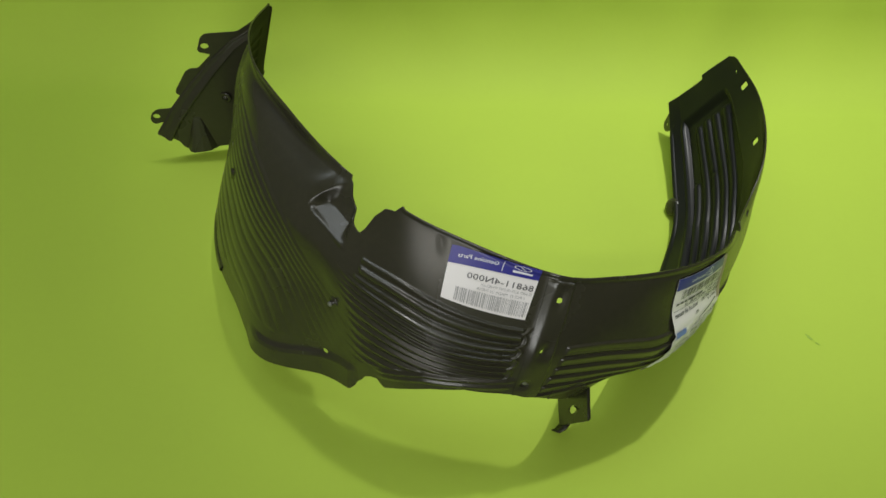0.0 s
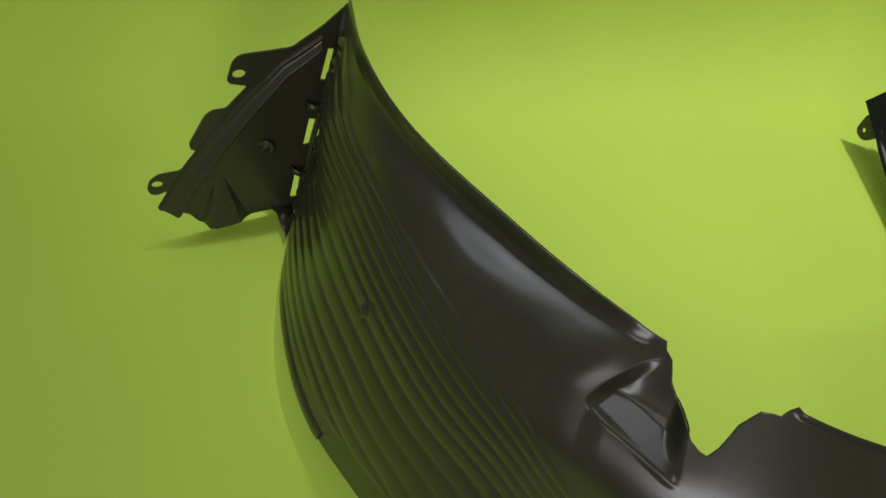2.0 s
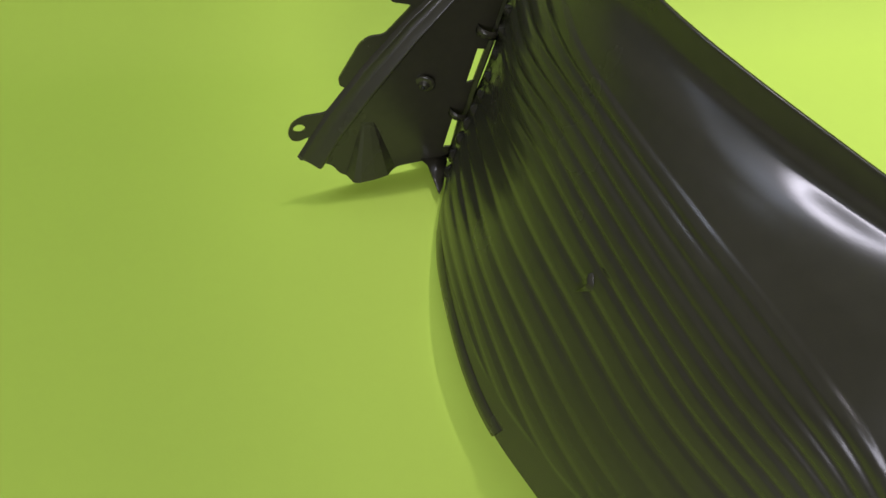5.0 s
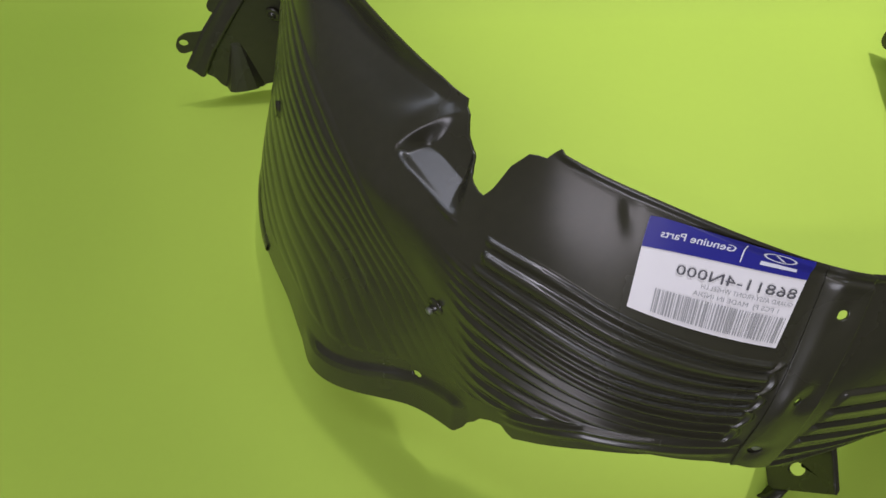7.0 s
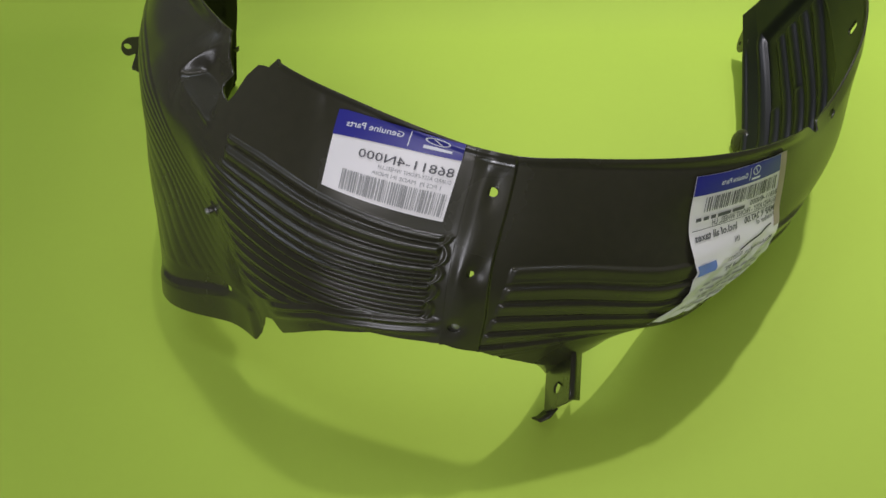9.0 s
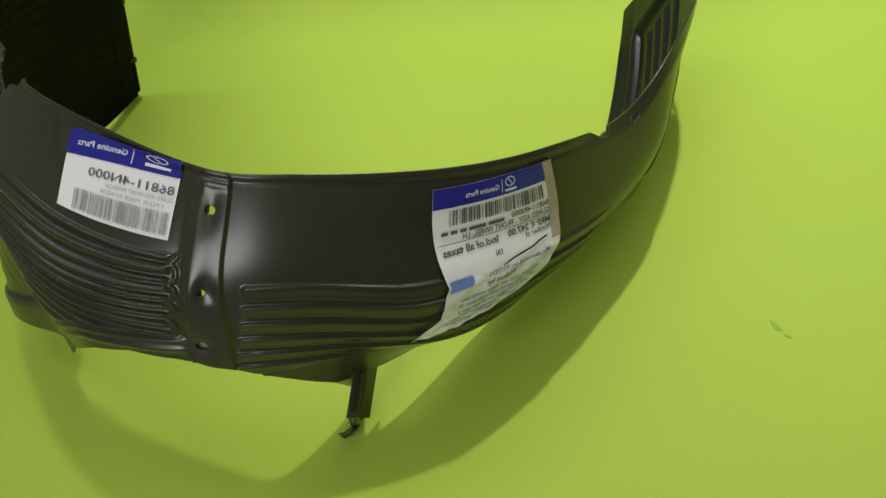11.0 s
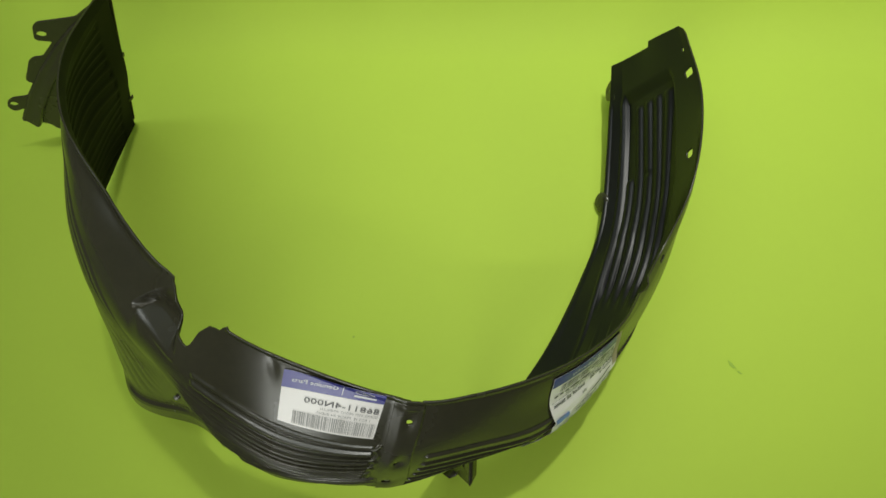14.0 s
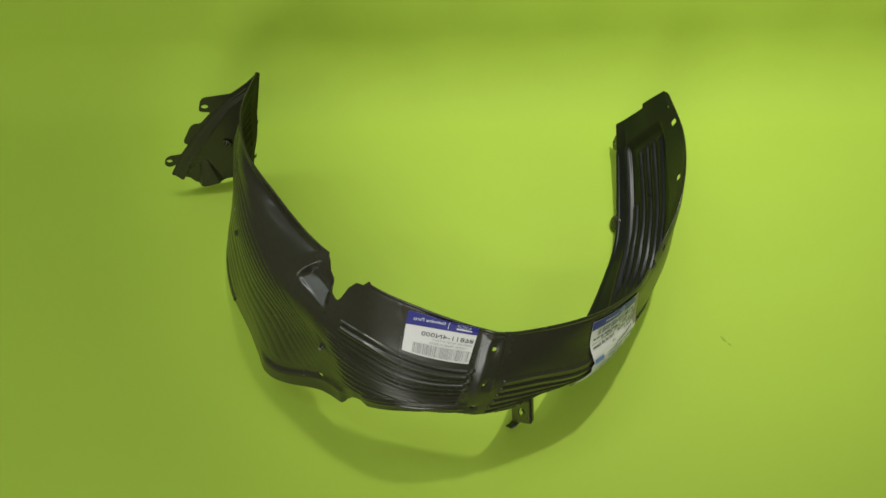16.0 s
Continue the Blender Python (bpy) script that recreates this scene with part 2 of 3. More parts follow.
def sheet(u, v):
    """The smooth surface at u metres along the arch and level v (0 bottom, 1 top)."""
    u, v = np.broadcast_arrays(np.asarray(u, float), np.asarray(v, float))
    shape = u.shape
    r = along_rails(np.interp(u.ravel(), TABLE_U, TABLE_S))
    v = v.ravel()
    h = np.diff(LEVELS)[:, None, None]
    d = np.diff(r, axis=0) / h
    slope = np.concatenate([d[:1], (d[:-1] * h[1:] + d[1:] * h[:-1]) / (h[1:] + h[:-1]), d[-1:]])
    below, above = slope.copy(), slope.copy()
    at = np.interp(u.ravel(), TABLE_U, TABLE_S)
    for k, sharp in ((1, 0.95 * smoothstep(10.5, 12.0, at)), (4, 0.7 - 0.2 * smoothstep(6.4, 7.0, at))):
        w = sharp[:, None]
        below[k], above[k] = slope[k] * (1 - w) + d[k - 1] * w, slope[k] * (1 - w) + d[k] * w
    i = np.clip(np.searchsorted(LEVELS, v, "right") - 1, 0, 4)
    hh = (LEVELS[i + 1] - LEVELS[i])
    t = ((v - LEVELS[i]) / hh)[:, None]
    hh = hh[:, None]
    j = np.arange(len(v))
    p0, p1, m0, m1 = r[i, j], r[i + 1, j], above[i, j], below[i + 1, j]
    out = (2 * t ** 3 - 3 * t ** 2 + 1) * p0 + (t ** 3 - 2 * t ** 2 + t) * hh * m0 + (3 * t ** 2 - 2 * t ** 3) * p1 + (t ** 3 - t ** 2) * hh * m1
    return out.reshape(*shape, 3)


def outward(u, v):
    e = 1e-3
    a = sheet(np.clip(u + e, 0, LENGTH), v) - sheet(np.clip(u - e, 0, LENGTH), v)
    b = sheet(u, np.clip(v + e, -0.5, 1.0)) - sheet(u, np.clip(v - e, -0.5, 1.0))
    n = np.cross(a, b)
    return n / np.linalg.norm(n, axis=-1, keepdims=True)


# ---- relief of the moulded sheet, in metres outward ----
U_AT = lambda s: float(np.interp(s, TABLE_S, TABLE_U))
SEAM = U_AT(9.02)


def fluted(x, groove=0.11):
    """Flat bands parted by narrow grooves."""
    g = np.abs(x - np.floor(x) - 0.5)
    return 1.0 - np.exp(-(g / groove) ** 2)


def glide(x, xs, ys, reach=0.25):
    """Interpolation with its corners rounded off."""
    return sum(np.interp(x + k * reach, xs, ys) for k in (-1, -0.6, -0.2, 0.2, 0.6, 1)) / 6


def lobe(x):
    """A rounded rib over 0 to 1: a steep upper edge, a rounded crest, a soft foot."""
    x = np.clip(x, 0, 1)
    return smoothstep(0.0, 0.30, x) * (1 - smoothstep(0.42, 1.0, x)) * (1.0 + 0.2 * np.exp(-((x - 0.32) / 0.12) ** 2))


def ridge_line(x):
    """A broad and a narrow rib in each period, parted by tight grooves."""
    q = x + 0.5 - np.floor(x + 0.5)
    return np.where(q < 0.56, lobe(q / 0.56), 0.85 * lobe((q - 0.56) / 0.44))


def stepped(x):
    """Broad ribs whose upper edge stands out sharply and whose back falls away downwards."""
    q = 0.5 - x
    q = q - np.floor(q)
    return smoothstep(0.0, 0.12, q) * (1 - 0.55 * smoothstep(0.15, 0.70, q)) * (1 - smoothstep(0.72, 0.98, q))


def band(a, b, edge, x):
    return smoothstep(a - edge, a, x) * (1 - smoothstep(b, b + edge, x))


def relief(u, v):
    s = np.interp(u, TABLE_U, TABLE_S)
    # long ribs from the hinge to the joint
    at = [6.97, 7.5, 8.1, 8.6, 8.85]
    upper = smoothstep(0.62, 0.76, v)
    level = v - upper * glide(s, at, [-0.004, 0.012, 0.002, -0.013, -0.018]) - (1 - upper) * glide(s, at, [0.05, 0.045, 0.03, 0.0, -0.008])
    phase = np.interp(level, [0.20, 0.31, 0.42, 0.529, 0.629, 0.707, 0.768, 0.829, 0.89], [6, 5, 4, 3, 2, 1, 0, -1, -2])
    near_end = 8.86 + 0.05 * (v - 0.6) / 0.2
    left = smoothstep(0.28, 0.36, s) * (1 - smoothstep(near_end - 0.05, near_end, s))
    crest = glide(s, [0, 0.3, 1.64, 2.1, 2.8, 3.5, 4.2, 5.0, 5.75, 6.8], [0.94, 0.927, 0.852, 0.822, 0.80, 0.776, 0.752, 0.735, 0.70, 0.69], 0.45)
    to_front = smoothstep(6.45, 6.85, s)
    lowest = np.interp(s, [0, 6.4, 6.8, 7.47, 7.84, 8.36, 9.0], [0.0, 0.24, 0.28, 0.38, 0.445, 0.475, 0.485])
    left = left * smoothstep(lowest - 0.005, lowest + 0.02, v)
    # beside the hinge the ribs run narrower, and sink towards the corner
    sink = glide(s, [2.6, 3.4, 4.2, 4.6, 5.0, 5.2, 5.5, 5.7, 6.2], [0, 0.02, 0.035, 0.045, 0.07, 0.09, 0.12, 0.14, 0.18], 0.5)
    w = v + sink * np.maximum(0, 0.80 - v) / 0.25
    t = (crest - w) / crest
    at_hinge = np.interp(t, [-0.03, 0.036, 0.10, 0.16, 0.22, 0.29, 0.385, 0.485, 0.57, 0.64, 0.71, 0.785, 0.866, 0.957], np.arange(-1.0, 13.0))
    beyond = np.interp(t, [-0.02, 0.015, 0.05, 0.085, 0.12, 0.16, 0.20, 0.245, 0.31, 0.385, 0.475, 0.58, 0.68, 0.77, 0.86, 0.95], np.arange(-1.0, 15.0))
    turn = 1 - np.exp(-np.maximum(s - 0.25, 0) / 0.95)
    side = (1 - turn) * at_hinge + turn * beyond
    left = left * ((1 - to_front) * smoothstep(-0.56, -0.44, side) + to_front * (1 - smoothstep(0.812, 0.820, level)))
    crisp = smoothstep(0.735, 0.75, v)
    front = crisp * smoothstep(6.86, 6.93, s - 0.06 * smoothstep(0.760, 0.775, v)) + (1 - crisp) * smoothstep(6.25, 7.25, s)
    d = left * ((1 - 0.75 * smoothstep(5.2, 6.2, s)) * (1 - smoothstep(6.3, 6.9, s)) * (0.0015 - 0.0004 * smoothstep(2.0, 4.2, s) - 0.0003 * smoothstep(4.7, 5.4, s)) * (1 - 0.4 * smoothstep(2.8, 3.6, s) * (1 - smoothstep(0.36, 0.52, v))) * fluted(side, 0.20) + front * (0.0020 + 0.0008 * smoothstep(6.9, 7.9, s)) * (1 + 0.5 * smoothstep(0.755, 0.775, level)) * ridge_line(phase))
    # scalloped bead round the rib ends at the joint
    scallop = near_end - 0.02 + 0.06 * np.abs(np.cos(np.pi * phase)) ** 0.6
    d = d + 0.0016 * np.exp(-((s - scallop) / 0.022) ** 2) * band(0.485, 0.80, 0.006, v)
    # stepped ribs from the joint round to the far arm
    first = np.interp(s, [9.3, 9.5, 10.7, 12.4], [0.668, 0.664, 0.588, 0.560])
    step = np.interp(s, [9.3, 10.7, 12.4], [0.078, 0.094, 0.100])
    phase = (v - first) / step
    begin = 9.31 + 0.55 * (v - 0.40)
    right = smoothstep(begin, begin + 0.05, s) * (1 - smoothstep(12.1, 12.5, s)) * (1 - smoothstep(first + 0.48 * step, first + 0.5 * step, v)) * smoothstep(0.20, 0.24, v)
    d = d + right * 0.0024 * stepped(phase)
    # the far arm's sunken channel beside its flange, with ribs standing up inside
    flange = np.interp(s, [12.4, 13.0, 13.5, 14.24, 15.4], [0.40, 0.46, 0.60, 0.73, 0.82])
    channel = smoothstep(12.5, 13.0, s) * (1 - smoothstep(15.46, 15.62, s)) * smoothstep(0.14, 0.175, v) * (1 - smoothstep(flange - 0.03, flange + 0.01, v))
    d = d + 0.0065 * channel
    lowest_rib, apart = np.interp(s, [12.9, 13.75, 14.45, 15.4], [0.25, 0.265, 0.31, 0.345]), np.interp(s, [12.9, 13.75, 14.45, 15.4], [0.062, 0.085, 0.10, 0.133])
    for k in range(5):
        ends = 14.55 if k == 0 else 15.40
        rib = np.exp(-(np.abs(v - lowest_rib - (k - 1) * apart) / (0.27 * apart)) ** 3) * (1 - smoothstep(ends - 0.06, ends, s))
        if k == 2:
            rib = rib * (1 - 0.35 * np.exp(-((s - 14.50) / 0.035) ** 2))
        d = d - 0.0039 * channel * rib
    # upset bead of the lip
    d = d - (0.0022 * np.exp(-((v - 0.125) / 0.012) ** 2) + 0.0015 * np.exp(-((v - 0.012) / 0.012) ** 2)) * smoothstep(11.0, 12.5, s) * (1 - smoothstep(15.45, 15.6, s))
    # overlapping joint strip, its edges drawn aside by the clamping
    right_edge = np.interp(v, [0.3, 0.48, 0.70, 0.85, 1.0], [9.29, 9.31, 9.32, 9.34, 9.32]) - 0.04 * smoothstep(0.975, 1.0, v)
    left_edge = np.interp(v, [0.3, 0.45, 0.84, 1.0], [8.84, 8.90, 8.96, 8.98])
    on_strip = smoothstep(left_edge - 0.03, left_edge + 0.13, s) * (1 - smoothstep(right_edge - 0.02, right_edge + 0.012, s))
    d = d + on_strip * (0.0024 + 0.0009 * np.exp(-((s - 9.12) / 0.10) ** 2) + 0.0012 * np.exp(-((v - 0.944) / 0.010) ** 2) - 0.0008 * smoothstep(0.95, 0.965, v))
    # the strip is pinched and buckled round its middle hole
    d = d + on_strip * 0.0012 * np.exp(-((v - 0.70) / 0.05) ** 2) * np.sin((s - 9.0) * 22.0)
    # dished seats round the joint's three holes
    for hs, hv in ((9.17, 0.892), (9.15, 0.699), (9.08, 0.444)):
        d = d - 0.0018 * np.exp(-((s - hs) / 0.075) ** 2 - ((v - hv) / 0.035) ** 2)
    # rolled top rim, right of the notch
    d = d + 0.0025 * smoothstep(0.955, 0.985, v) * smoothstep(7.35, 7.5, s) * (1 - smoothstep(12.0, 12.5, s))
    # evenly rounded shoulder above the ribs, up to the upstand
    arm = smoothstep(0.9, 2.0, s) * (1 - smoothstep(5.65, 6.02, s))
    near_hinge = glide(v, [0.70, 0.79, 0.84, 0.88, 0.91, 0.945, 0.965, 1.0], [0, 0.0, 0.0020, 0.0028, 0.0004, -0.0050, -0.0032, 0], 0.012)
    near_notch = glide(v, [0.70, 0.79, 0.84, 0.88, 0.905, 0.925, 0.945, 0.965, 1.0], [0, -0.0030, -0.0020, -0.0002, 0.0003, 0, -0.0012, -0.0012, 0], 0.012)
    to_notch = smoothstep(2.8, 4.2, s)
    d = d + arm * ((1 - to_notch) * near_hinge + to_notch * near_notch)
    # pocket with a flat floor beside the notch
    if np.any((s > 5.5) & (s < 6.8)):
        x, y = (s - 6.2) * 0.052, (v - 0.83) * 0.30
        beyond_edge = 0.0
        for nx, ny, c, soft in ((0.91, -0.41, 0.0168, 0.016), (0.095, -0.995, 0.0082, 0.026), (-0.97, -0.23, 0.0148, 0.009), (0.11, 0.994, 0.0050, 0.007)):
            beyond_edge = beyond_edge + np.maximum(0, -(nx * x + ny * y + c) / soft) ** 2
        inside = 1 - smoothstep(0.0, 1.0, np.sqrt(beyond_edge))
        n = np.array([0.10, -0.085, 0.99])
        n /= np.linalg.norm(n)
        P, N = sheet(u, v), outward(u, v)
        origin = sheet(np.array(U_AT(6.2)), np.array(0.812)) - 0.003 * n
        flat = ((origin - P) @ n) / np.maximum(0.4, N @ n)
        d = d + inside * (np.clip(flat, -0.014, 0.003) - d)
        # a small boss in the pocket's back wall
        d = d + 0.0016 * np.exp(-((s - 5.90) * 0.052 / 0.006) ** 2 - ((v - 0.878) * 0.30 / 0.005) ** 2)
    # burr among the ribs
    d = d + 0.001 * np.exp(-((s - 2.80) / 0.02) ** 2 - ((v - 0.571) / 0.022) ** 2)
    # dent beside the label
    d = d - 0.001 * np.exp(-((s - 8.02) / 0.06) ** 2 - ((v - 0.93) / 0.025) ** 2)
    # boxed lower corner with a rounded roof
    roof = np.interp(s, [4.4, 5.2, 6.4, 6.6], [0.10, 0.15, 0.215, 0.22])
    d = d + 0.0055 * smoothstep(4.5, 4.9, s) * (1 - smoothstep(6.50, 6.70, s)) * (1 - smoothstep(roof - 0.045, roof, v))
    d = d + 0.0014 * smoothstep(4.75, 4.9, s) * (1 - smoothstep(5.6, 5.9, s)) * np.exp(-((v - roof + 0.02) / 0.010) ** 2)
    # rolled lower rim in front
    d = d + 0.0035 * smoothstep(7.05, 7.3, s) * (1 - smoothstep(8.85, 9.0, s)) * (np.exp(-((v - lowest + 0.018) / 0.016) ** 2) + 0.6 * np.exp(-((v - lowest + 0.065) / 0.02) ** 2))
    # slight unevenness of a thin moulding
    return d + 0.00015 * np.sin(u * 31 + 5 * v) * np.sin(u * 17 + 9 * v + 1.0)


def bottom_level(s):
    xs = [4.8, 5.3, 6.56, 6.64, 6.68, 6.76, 6.84, 6.97, 7.09, 7.15, 7.21, 7.47, 7.93, 8.38, 8.90, 9.02, 9.30, 9.59, 9.80, 16.0]
    ys = [0, 0.015, 0.04, 0.075, 0.11, 0.14, 0.185, 0.215, 0.225, 0.19, 0.17, 0.215, 0.315, 0.375, 0.360, 0.365, 0.301, 0.14, 0.0, 0.0]
    return np.interp(s, xs, ys)


def top_level(s):
    xs = [0, 6.00, 6.045, 6.10, 6.29, 6.50, 6.66, 6.74, 6.80, 6.86, 6.95, 7.10, 7.29, 7.38, 7.42, 7.46, 12.46, 12.50, 12.56, 12.64, 12.68, 12.72, 15.86, 15.93, 16.0]
    ys = [1, 1.00, 0.965, 0.955, 0.910, 0.885, 0.862, 0.857, 0.857, 0.872, 0.907, 0.935, 0.945, 0.985, 1.0, 0.99, 1.0, 0.985, 0.955, 0.955, 0.985, 1.0, 1.0, 0.985, 0.94]
    return np.interp(s, xs, ys)


def panel(name, u0, u1, nu, nv, holes, parent, lift=0.0, label=""):
    """A piece of the liner between two places along the arch; holes: place along, level, half sizes, squareness."""
    fine = np.linspace(u0, u1, 4000)
    s = np.interp(fine, TABLE_U, TABLE_S)
    pace = 1 + 2.2 * band(5.75, 6.85, 0.1, s) + 2.0 * band(8.7, 9.35, 0.1, s) + 0.6 * band(6.9, 8.7, 0.2, s)
    total = np.concatenate([[0], np.cumsum(0.5 * (pace[1:] + pace[:-1]))])
    us = np.interp(np.linspace(0, total[-1], nu), total, fine)
    ws = np.linspace(0, 1, nv)
    s = np.interp(us, TABLE_U, TABLE_S)
    lo, hi = bottom_level(s), top_level(s)
    U = np.repeat(us[:, None], nv, 1)
    V = ws[None] + lo[:, None] * (1 - ws[None]) ** 2 + (hi - 1)[:, None] * ws[None] ** 4
    P = sheet(U, V)
    keep = np.ones((nu - 1, nv - 1), bool)
    shift = {}
    for hs, hv, a, b, q in holes:
        hu = U_AT(hs)
        o = sheet(hu, hv)
        du = sheet(hu + 0.002, hv) - sheet(hu - 0.002, hv)
        du /= np.linalg.norm(du)
        dv = np.cross(outward(hu, hv), du)
        x, y = (P - o) @ du, (P - o) @ dv
        near = (np.abs(U - hu) < 0.05)
        rad = (np.abs(x / a) ** q + np.abs(y / b) ** q) ** (1 / q)
        mid = 0.25 * (rad[:-1, :-1] + rad[1:, :-1] + rad[:-1, 1:] + rad[1:, 1:])
        gone = (mid < 1.0) & near[:-1, :-1]
        keep &= ~gone
        for i, j in zip(*np.nonzero(gone)):
            for c in ((i, j), (i + 1, j), (i, j + 1), (i + 1, j + 1)):
                r = max(rad[c], 0.05)
                shift[c] = (1 / r - 1) * (x[c] * du + y[c] * dv)
    P = P + outward(U, V) * (relief(U, V) + lift)[..., None]
    for c, m in shift.items():
        P[c] += m
    if name == "rear_panel":
        # the far end's outer half stands out beyond a small step
        tip = 0.008 * smoothstep(15.6, 16.0, s)[:, None] * smoothstep(0.60, 0.63, V)
        along = sheet(np.full_like(U, LENGTH), V) - sheet(np.full_like(U, LENGTH - 0.01), V)
        P = P + along / np.linalg.norm(along, axis=-1, keepdims=True) * tip[..., None]
    number = np.arange(nu * nv).reshape(nu, nv)
    faces = [(number[i, j], number[i + 1, j], number[i + 1, j + 1], number[i, j + 1]) for i in range(nu - 1) for j in range(nv - 1) if keep[i, j]]
    ob = mesh_object(name, P.reshape(-1, 3), faces, PLASTIC, parent, smooth=True, label=label)
    thicken(ob, 0.0022)
    return ob


def thicken(ob, thickness):
    solid = ob.modifiers.new("thickness", "SOLIDIFY")
    solid.thickness, solid.offset = thickness, -1.0
    # the front panel's inner face takes the darkened copy, its shade set in colour
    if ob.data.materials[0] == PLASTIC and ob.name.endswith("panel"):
        ob.data.materials.append(GLOSS if ob.name.startswith("rear") else DARKENED)
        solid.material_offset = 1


def on_liner(u, v, lift=0.0):
    """A place on the liner's moulded surface."""
    u, v = np.asarray(u, float), np.asarray(v, float)
    return sheet(u, v) + outward(u, v) * (relief(u, v) + lift)[..., None]


def strip(name, rows, material, parent, thickness=0.0022, label="", smooth=True):
    """A sheet through rows of places, all of one length."""
    n, m = len(rows), len(rows[0])
    verts = [p for r in rows for p in r]
    faces = [(i * m + j, (i + 1) * m + j, (i + 1) * m + j + 1, i * m + j + 1) for i in range(n - 1) for j in range(m - 1)]
    ob = mesh_object(name, verts, faces, material, parent, smooth=smooth, label=label)
    if thickness:
        thicken(ob, thickness)
    return ob


def filled(splines):
    """Verts and faces of a flat shape with holes (closed outlines in x, y), filled."""
    curve = bpy.data.curves.new("outline", "CURVE")
    curve.dimensions, curve.fill_mode = "2D", "BOTH"
    for pts in splines:
        sp = curve.splines.new("POLY")
        sp.points.add(len(pts) - 1)
        for q, (x, y) in zip(sp.points, pts):
            q.co = (x, y, 0, 1)
        sp.use_cyclic_u = True
    ob = new("outline", curve)
    me = bpy.data.meshes.new_from_object(ob.evaluated_get(bpy.context.evaluated_depsgraph_get()))
    verts, faces = [tuple(v.co) for v in me.vertices], [tuple(p.vertices) for p in me.polygons]
    bpy.data.objects.remove(ob)
    bpy.data.curves.remove(curve)
    bpy.data.meshes.remove(me)
    return verts, faces


def written(text, bold=0.0):
    """Verts and faces of a line of writing in the built-in font, and its width; x from 0, y from 0."""
    curve = bpy.data.curves.new("writing", "FONT")
    curve.body, curve.size, curve.resolution_u, curve.offset = text, 1.0, 2, bold
    ob = new("writing", curve)
    me = bpy.data.meshes.new_from_object(ob.evaluated_get(bpy.context.evaluated_depsgraph_get()))
    verts, faces = [tuple(v.co) for v in me.vertices], [tuple(p.vertices) for p in me.polygons]
    bpy.data.objects.remove(ob)
    bpy.data.curves.remove(curve)
    bpy.data.meshes.remove(me)
    return verts, faces, max(v[0] for v in verts)


def ellipse(x, y, a, b, n=20):
    return [(x + a * math.cos(2 * math.pi * k / n), y + b * math.sin(2 * math.pi * k / n)) for k in range(n)]


def rounded(points, radius, n=4):
    """A closed outline with its corners rounded."""
    out = []
    for i, p in enumerate(points):
        a, b, c = Vector(points[i - 1]), Vector(p), Vector(points[(i + 1) % len(points)])
        r = min(radius, 0.45 * (a - b).length, 0.45 * (c - b).length)
        p0, p1 = b + (a - b).normalized() * r, b + (c - b).normalized() * r
        for k in range(n + 1):
            t = k / n
            q = p0 * (1 - t) ** 2 + b * 2 * t * (1 - t) + p1 * t * t
            out.append((q.x, q.y))
    return out


# ---- the liner ----
liner = new("wheel_arch_liner")
tagged(liner, "black ribbed plastic car wheel arch liner with paper labels", "car part")

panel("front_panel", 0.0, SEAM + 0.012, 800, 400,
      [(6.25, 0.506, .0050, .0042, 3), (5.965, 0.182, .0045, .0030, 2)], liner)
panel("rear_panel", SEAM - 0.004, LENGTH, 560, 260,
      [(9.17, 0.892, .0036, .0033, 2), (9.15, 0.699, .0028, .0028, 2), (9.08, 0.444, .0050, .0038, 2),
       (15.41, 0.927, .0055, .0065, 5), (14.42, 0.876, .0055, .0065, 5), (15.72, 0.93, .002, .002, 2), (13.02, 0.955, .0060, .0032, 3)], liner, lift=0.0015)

# the flap beyond the hinge, a nearly upright plate
FLAP_Y = lambda x, z: 1.018 + 0.2 * (x + 0.267) + 0.09 * (z - 0.262)
FLAP = [(-.264, .260), (-.267, .263), (-.292, .2445), (-.324, .227), (-.372, .2295), (-.380, .224), (-.389, .2045), (-.387, .200), (-.371, .1935), (-.397, .171), (-.409, .1725), (-.418, .1675), (-.441, .136),
        (-.441, .129), (-.436, .1255), (-.458, .102), (-.479, .1035), (-.490, .098), (-.496, .087), (-.494, .078), (-.488, .0755), (-.477, .0785), (-.491, .0545), (-.482, .050), (-.474, .042), (-.464, .034),
        (-.460, .022), (-.451, .013), (-.408, .008), (-.403, .012), (-.391, .012), (-.347, .009)]
SLOTS = [[(-.2905, .2186), (-.2835, .2172), (-.2950, .1806), (-.3020, .1834)], [(-.3186, .1369), (-.3119, .1343), (-.3231, .1010), (-.3298, .1008)], [(-.3442, .0605), (-.3380, .0585), (-.3470, .0222), (-.3550, .0242)]]


def flap_place(x, z, off=0.0):
    """A place on the flap, lifted towards the front."""
    return (x, FLAP_Y(x, z) - off, z)


flap_verts, flap_faces = filled([rounded(FLAP, 0.004, 3), ellipse(-.3767, .2091, .0062, .0052), ellipse(-.4846, .0906, .0056, .0050), *SLOTS])
flap = mesh_object("flap", [flap_place(x, y) for x, y, _ in flap_verts], flap_faces, PLASTIC, liner)
thicken(flap, 0.0024)

